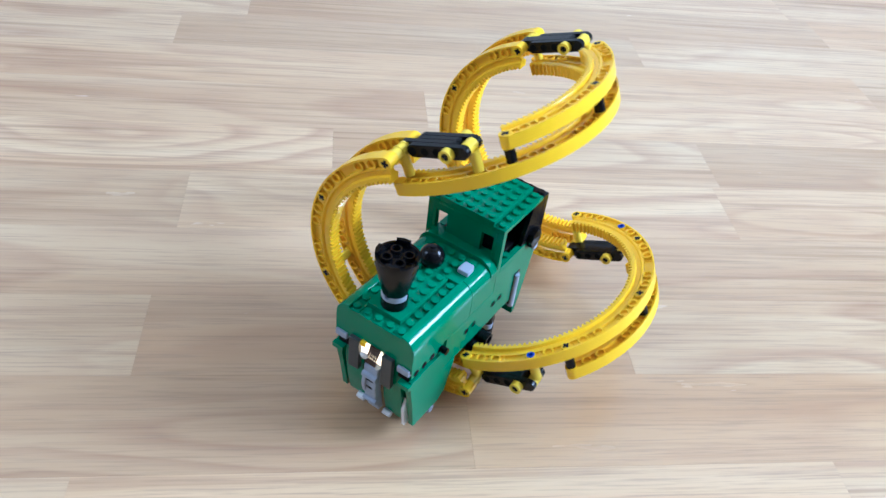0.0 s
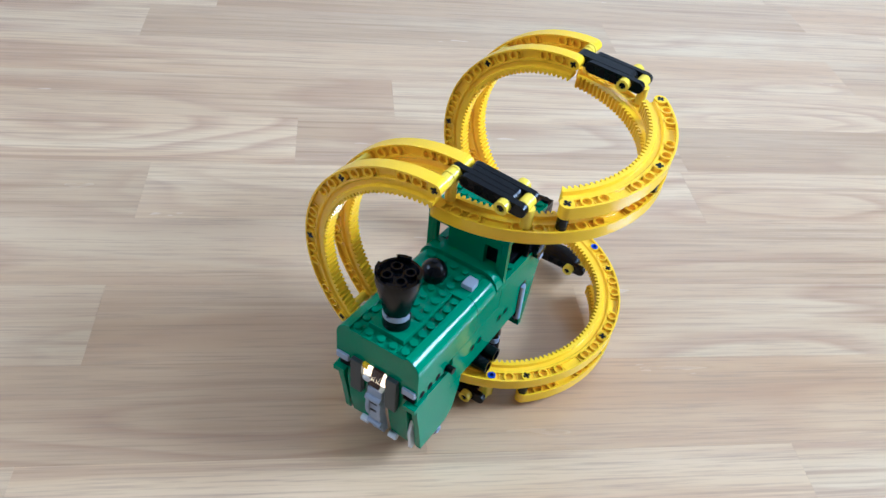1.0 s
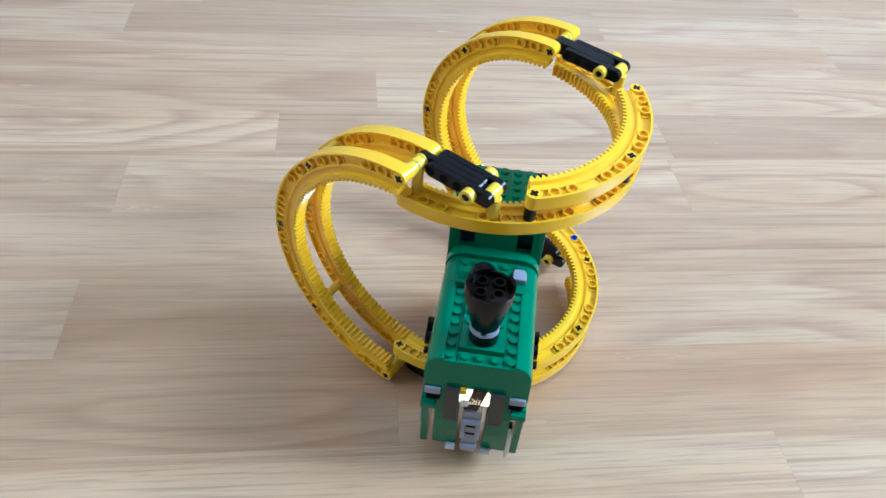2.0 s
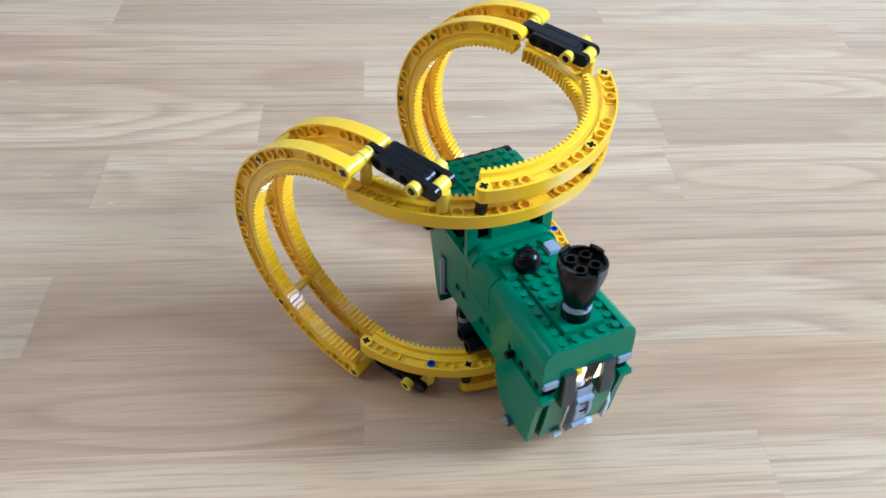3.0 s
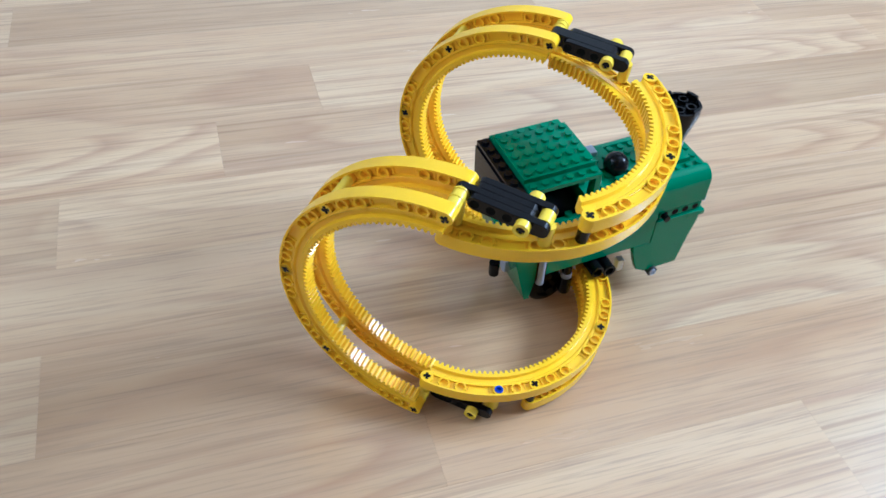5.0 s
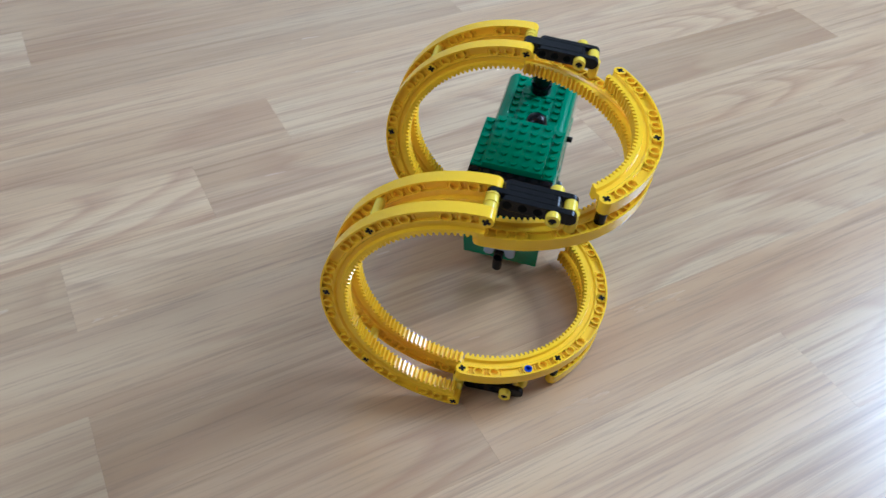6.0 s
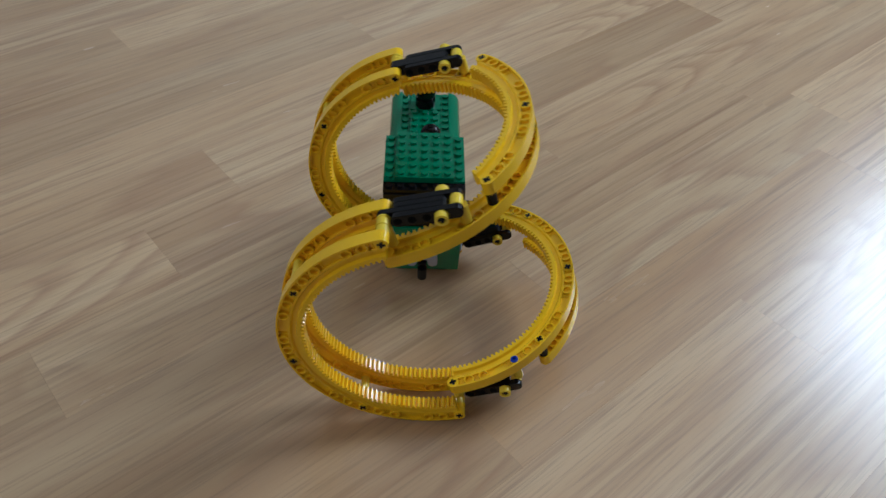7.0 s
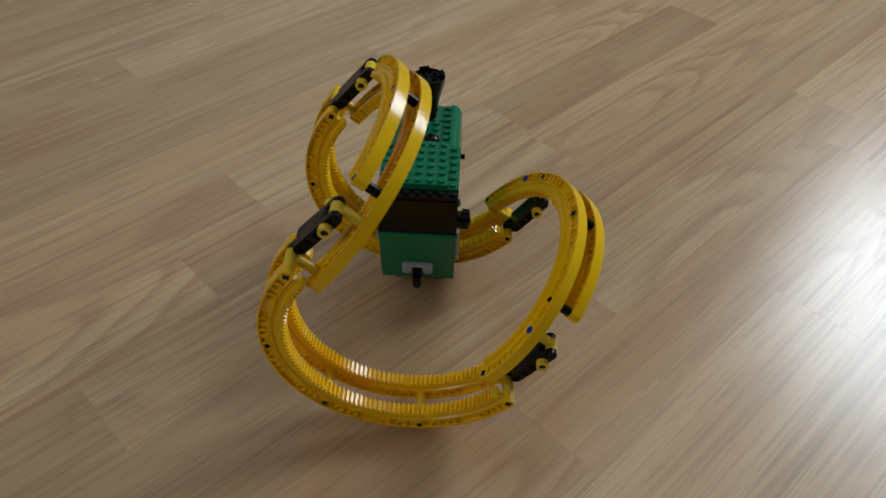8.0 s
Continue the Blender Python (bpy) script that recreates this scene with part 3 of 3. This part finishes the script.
# sides
for side in (-1, 1):
    y0, y1 = sorted((side * 24.0, side * 28.0))
    upper = [(-58, 62), (-58, 66), (-62, 66), (-62, 72), (-58, 72), (-58, 78), (-8.2, 78), (-8.2, 62.9), (44, 62.9), (44, 35.5), (-30, 35.5), (-43, 35.5), (-45.5, 19), (-48, 17), (-52, 26), (-55.5, 41), (-57.5, 54)]
    wallside = part("side_panel", prism(bmesh.new(), upper, "y", y0, y1), GREEN, loco, bevel=0.3)
    front = [(44.05, 54.5), (79, 54.5), (79, 46), (75.5, 30), (71.5, 6.3), (45, 6.3), (38, 11), (35, 19), (32, 29), (31, 35.4), (44.05, 35.4)]
    part("skirt", prism(bmesh.new(), front, "y", *sorted((side * 24.2, side * 28.3))), GREEN, loco, bevel=0.3)
    part("step", box(bmesh.new(), 69, 82.5, *sorted((side * 20.5, side * 28.6)), 49.8, 53.6), GREEN, loco, bevel=0.3)
    # black block that paints the shade behind the hole beam
    part("recess", box(bmesh.new(), 44.1, 79.2, *sorted((side * 18.5, side * 26.0)), 54.6, 62.9), HOLE_SHADE, loco, "matte black block for the shade in a recess")
    hb = part("hole_beam", box(bmesh.new(), 46.2, 78.6, *sorted((side * 19, side * 27.3)), 55.9, 61.9), GREEN, loco, bevel=0.3)
    for i in range(4):
        # black plugs as the shade in the beam's sockets
        part("socket", cyl(bmesh.new(), "y", (50 + 8 * i, 58.9), 2.4, *sorted((side * 20.5, side * 27.45)), 14), HOLE_SHADE, hb, smooth=True)
    part("pin", cyl(bmesh.new(), "y", (49, 58.9), 2.3, *sorted((side * 22, side * 32.0)), 14), BLACK, hb, "black pin", smooth=True)
    for x in (-20, -12, 12, 20):
        part("pin_hole", tube(bmesh.new(), "y", (x + 0.8, 51), 2.7, 2.3, *sorted((side * 24.5, side * 28.3)), 16), GREEN, wallside)
        # black disc just proud of the panel, as the hole's shade
        part("bore", cyl(bmesh.new(), "y", (x + 0.8, 51), 2.35, *sorted((side * 24.6, side * 28.12)), 16), HOLE_SHADE, wallside, "matte black disc for a shaded pin hole")
    # grey lever in its dark slot
    part("slot", box(bmesh.new(), -43.5, -36, *sorted((side * 26.0, side * 28.25)), 32, 60), BLACK, loco)
    part("lever", cyl(bmesh.new(), "z", (-39.6, side * 27.9), 2.6, 29, 58, 14), GREY, loco, "light grey axle rod", smooth=True)
    part("rear_step", box(bmesh.new(), -62, -57, *sorted((side * 25.0, side * 29.3)), 68, 73), GREY, loco, "small light grey block", bevel=0.3)
    # cab posts and sill
    part("cab_post", box(bmesh.new(), -12, -8, *sorted((side * 23.8, side * 27.9)), 77, 111), GREEN, loco, bevel=0.25)
    part("cab_sill", box(bmesh.new(), -56, -12, *sorted((side * 24, side * 28)), 78.1, 82), GREEN, loco, bevel=0.25)
    bm = studs(bmesh.new(), [(-16 - 8 * i, side * 24) for i in range(2)], 82)
    part("stud_row", bm, GREEN, loco)
    part("window_panel", prism(bmesh.new(), [(-64, 78.2), (-64, 110.5), (-46, 110.5), (-39, 82.1), (-39, 78.2)], "y", *sorted((side * 24.5, side * 27.6))), BLACK, loco, "dark smoked cab window", bevel=0.3)
    # corner clips on the front
    part("clip", box(bmesh.new(), 76, 81.5, *sorted((side * 18.5, side * 27)), 61, 65.5), GREY, loco, "light grey clip", bevel=0.4)
    part("buffer_plate", box(bmesh.new(), 79.4, 82.8, *sorted((side * 8.3, side * 15.8)), 43, 67.5), DARK, loco, "dark grey upright tile", bevel=0.3)
    low = [(63, 9), (73, 9), (76.5, 26), (78.8, 44), (79, 62), (63, 62)]
    part("front_panel", prism(bmesh.new(), low, "y", *sorted((side * 7.5, side * 21))), GREEN, loco, bevel=0.4)
    if side > 0:
        part("white_rod", prism(bmesh.new(), [(66, 5.5), (74, 5.5), (76.5, 22), (74, 32), (68, 13)], "y", *sorted((side * 21.2, side * 23.4))), WHITE, loco, "white slanted bar", bevel=0.3)
    part("white_tip", cyl(bmesh.new(), "y", (74.6, 9.0), 2.2, *sorted((side * 7.6, side * 13)), 12), WHITE, loco, "white round tip", smooth=True)
    # running gear
    part("pin", tube(bmesh.new(), "y", (0, 30.5), 4.6, 3.1, *sorted((side * 18, side * 35.5)), 18), BLACK, loco, "black tube end", smooth=True)
    part("pin", tube(bmesh.new(), "y", (9.4, 28.0), 4.6, 3.1, *sorted((side * 18, side * 35.5)), 18), BLACK, loco, "black tube end", smooth=True)
    part("white_block", box(bmesh.new(), 26, 31, *sorted((side * 18, side * 23)), 8, 18), WHITE, loco, "white block", bevel=0.4)
    wh = part("wheel", lathe(bmesh.new(), [(0.01, 0), (11.5, 0), (13.5, 1.8), (13.5, 6.2), (11, 8), (8.2, 8), (7.8, 6.6), (3.4, 6.6), (0.01, 6.8)], 0, 0, 28, False), BLACK, loco, "black rubber wheel", smooth=True)
    wh.matrix_basis = pose(-0.027, side * 0.012, 0.0100, -90 * side, 0, 0)
    part("hub", cyl(bmesh.new(), "z", (0, 0), 3.0, 7.5, 11, 14), BLACK, wh, smooth=True)
    lk = part("link_post", cyl(bmesh.new(), "z", (-17, side * 24.5), 4.2, 9, 23, 18), BLACK, loco, "black round post", smooth=True)
    part("ring", cyl(bmesh.new(), "z", (-17, side * 24.5), 3.6, 23, 27, 18), GREY, lk, "light grey ring", smooth=True)
    part("cap", cyl(bmesh.new(), "z", (-17, side * 24.5), 3.2, 27, 34, 18), BLACK, lk, smooth=True)
    fw = part("wheel", lathe(bmesh.new(), [(0.01, 0), (3.0, 0), (3.8, 1), (3.8, 5), (0.01, 5)], 0, 0, 20, False), DARK, loco, "small dark wheel", smooth=True)
    fw.matrix_basis = pose(0.052, side * (0.0225 if side > 0 else 0.0252), 0.0045, -90 * side, 0, 0)
    part("hub", tube(bmesh.new(), "z", (0, 0), 2.6, 1.2, 4, 6.0, 14), GREY, fw, "light grey axle end", smooth=True)

part("chassis", box(bmesh.new(), -52, 60, -19, 19, 36.6, 58), BLACK, loco, bevel=0.4)
part("motor", box(bmesh.new(), -54, -14, -22, 22, 58.1, 84), BLACK, loco, bevel=0.6)
part("bogie", box(bmesh.new(), -40, -14, -14, 14, 22, 36), BLACK, loco, bevel=0.8)
part("floor_plate", box(bmesh.new(), -51, 60, -23.9, 23.9, 34.0, 36.5), BLACK, loco)

# cab: front wall with two windows, roof, back
bm = bmesh.new()
for q in ((-23.7, -21.5, 85, 111), (-12.5, 12.5, 85, 111), (21.5, 23.7, 85, 111), (-21.5, -12.5, 85, 92), (12.5, 21.5, 85, 92), (-21.5, -12.5, 106, 111), (12.5, 21.5, 106, 111)):
    box(bm, -12, -8, *q)
bmesh.ops.remove_doubles(bm, verts=bm.verts, dist=0.001)
part("cab_front", bm, GREEN, loco)
part("window_frame", box(bmesh.new(), -13.5, -12.2, 12.2, 21.8, 91.5, 106.5), BLACK, loco, "dark window behind the opening")
roof = part("roof", studs(box(bmesh.new(), -56, -8, -20, 20, 114.0, 117.2), [(-12 - 8 * i, y) for i in range(6) for y in (-16, -8, 0, 8, 16)], 117.2), GREEN, loco, bevel=0.2)
part("roof_base", box(bmesh.new(), -55.9, -8.1, -19.9, 19.9, 111.0, 113.9), GREEN, loco, bevel=0.2)
for side in (-1, 1):
    y0, y1 = sorted((side * 20.1, side * 28))
    part("roof_edge", studs(box(bmesh.new(), -56, -8, y0, y1, 111.0, 114.0), [(-12 - 8 * i, side * 24) for i in range(6)], 114.0), GREEN, loco, bevel=0.2)
part("roof_edge", studs(box(bmesh.new(), -64, -56.1, -28, 28, 109.4, 112.6), [(-60, -24 + 8 * i) for i in range(7)], 112.6), BLACK, loco, "black rear roof strip", bevel=0.2)
part("cab_back", prism(bmesh.new(), [(-65, 109.3), (-60, 109.3), (-60, 78), (-64.5, 78)], "y", -27.9, 27.9), BLACK, loco, "glossy black cab back", bevel=0.3)
part("cab_back", prism(bmesh.new(), [(-63.5, 73.9), (-57, 73.9), (-45.5, 15.5), (-49.5, 15.5)], "y", -27.9, 27.9), GREEN, loco, bevel=0.4)
part("ledge", box(bmesh.new(), -66, -58.2, -27.9, 27.9, 74, 77.9), GREEN, loco, bevel=0.3)
lobe = [(-11.5, 38), (-11.5, 29.5), (-10, 27.5), (-6.5, 27), (-4.5, 29), (-3.6, 34), (3.6, 34), (4.5, 29), (6.5, 27), (10, 27.5), (11.5, 29.5), (11.5, 38)]
part("coupler_plate", prism(bmesh.new(), lobe, "x", -57.2, -51.0), GREY, loco, "light grey bracket", bevel=0.7)
hk = part("coupler", tube(bmesh.new(), "x", (0, 30), 3.4, 2.2, -60.0, -51.0, 16), BLACK, loco, "black hook", smooth=True)
part("peg", cyl(bmesh.new(), "z", (-58.8, 0), 3.6, 17, 28, 14), BLACK, hk, smooth=True)
# ribbed knobs on the axle through the cab
for side in (-1, 1):
    bm = lathe(bmesh.new(), [(0.01, 0), (4.0, 0), (4.0, 3), (6.2, 3.5), (6.2, 9), (3.5, 10), (0.01, 10)], 0, 0, 16, False)
    for i in range(8):
        a = radians(45 * i)
        cyl(bm, "z", (6.0 * math.cos(a), 6.0 * math.sin(a)), 1.3, 3.6, 8.8, 8)
    kn = part("knob", bm, BLACK, loco, "black ribbed knob", smooth=True)
    kn.matrix_basis = pose(-0.052, (0.0225 if side > 0 else -0.0275), 0.083, -90 * side, 0, 0)

# front: lamp, cable and grey linkage
part("front_plate", box(bmesh.new(), 72, 78.6, -22, 22, 62.1, 67), GREEN, loco, bevel=0.3)
part("headlamp", prism(bmesh.new(), [(-8, 56), (8, 56), (8, 65.5), (6.5, 67.2), (-6.5, 67.2), (-8, 65.5)], "x", 74, 81.0), LAMP, loco, "glowing warm white headlamp", bevel=0.8)
part("bracket", box(bmesh.new(), 79.5, 82.0, -8.0, -4.6, 64.6, 68.0), YELLOW, loco, "yellow bracket over the headlamp", bevel=0.3)
bm = bmesh.new()
for i in range(5):
    cyl(bm, "z", (82.0, -2.2 + 1.5 * i), 0.9, 51, 68.2, 8)
for v in bm.verts:
    v.co.y += (v.co.z - 60) * 0.22
    v.co.x -= abs(v.co.z - 61) ** 2 * 0.02
part("cable", bm, BROWN, loco, "dark brown flat ribbon cable", smooth=True)
part("lens", lathe(bmesh.new(), [(0.01, 0), (2.6, 0), (2.6, 2), (0.01, 3)], 0, 0, 16, False), WHITE, loco, "small white lamp", smooth=True).matrix_basis = pose(0.0802, -0.0050, 0.0575, 0, 90, 0)
link_ = part("linkage", box(bmesh.new(), 76, 81, -5.2, 5.2, 25, 50), GREY, loco, "light grey linkage", bevel=0.8)
part("cross_bar", cyl(bmesh.new(), "y", (81, 42), 2.3, -5.2, 5.2, 14), GREY, link_, smooth=True)
for y in (-4.1, 4.1):
    part("arm", prism(bmesh.new(), [(78, 26), (81.2, 26), (82.6, 33), (82, 39.5), (79, 39.5)], "y", y - 1.3, y + 1.3), GREY, link_, bevel=0.5)
# two black patches paint the shade of gaps in the linkage
part("slot", box(bmesh.new(), 80.2, 81.3, -2.6, 2.6, 37.0, 38.6), HOLE_SHADE, link_, "matte black patch for a shaded gap")
part("slot", box(bmesh.new(), 80.2, 81.2, -2.6, 2.6, 30.5, 32.0), HOLE_SHADE, link_, "matte black patch for a shaded gap")
part("foot", prism(bmesh.new(), [(71, 7), (75.4, 7), (78.5, 16), (80.6, 25), (74, 25)], "y", -4.2, 4.2), GREY, link_, bevel=0.6)
part("cross_bar", cyl(bmesh.new(), "y", (79.4, 18.5), 1.8, -4.8, 4.8, 14), GREY, link_, smooth=True)


# ---- windows ----
def window(name, m, width, height):
    w = thing(name, "white framed window with a clear pane", "window", kind="structure")
    w.matrix_basis = m
    W2, H2 = width * 500, height * 500
    bm = bmesh.new()
    for q in ((-W2, W2, -H2, -H2 + 60), (-W2, W2, H2 - 60, H2), (-W2, -W2 + 60, -H2 + 60, H2 - 60), (W2 - 60, W2, -H2 + 60, H2 - 60)):
        box(bm, q[0], q[1], -25, 25, q[2], q[3])
    part("window_frame", bm, TRIM, w)
    part("window_sill", box(bmesh.new(), -W2 - 40, W2 + 40, -220, -62, -H2 - 22, -H2 - 2), TRIM, w, bevel=3)
    pane = part("pane", box(bmesh.new(), -W2 + 61, W2 - 61, -4, 4, -H2 + 61, H2 - 61), GLASS, w)
    pane.visible_shadow = False


window("window_2", pose(X0 - 0.09, yc2, zc2, 0, 0, 90), WIN2[1] - WIN2[0], WIN2[3] - WIN2[2])
window("window_1", pose(X1 + 0.09, yc, zc, 0, 0, -90), WIN[1] - WIN[0], WIN[3] - WIN[2])


def motions():
    walk(track, TRACK)
    walk(loco, TRAIN)


motions()
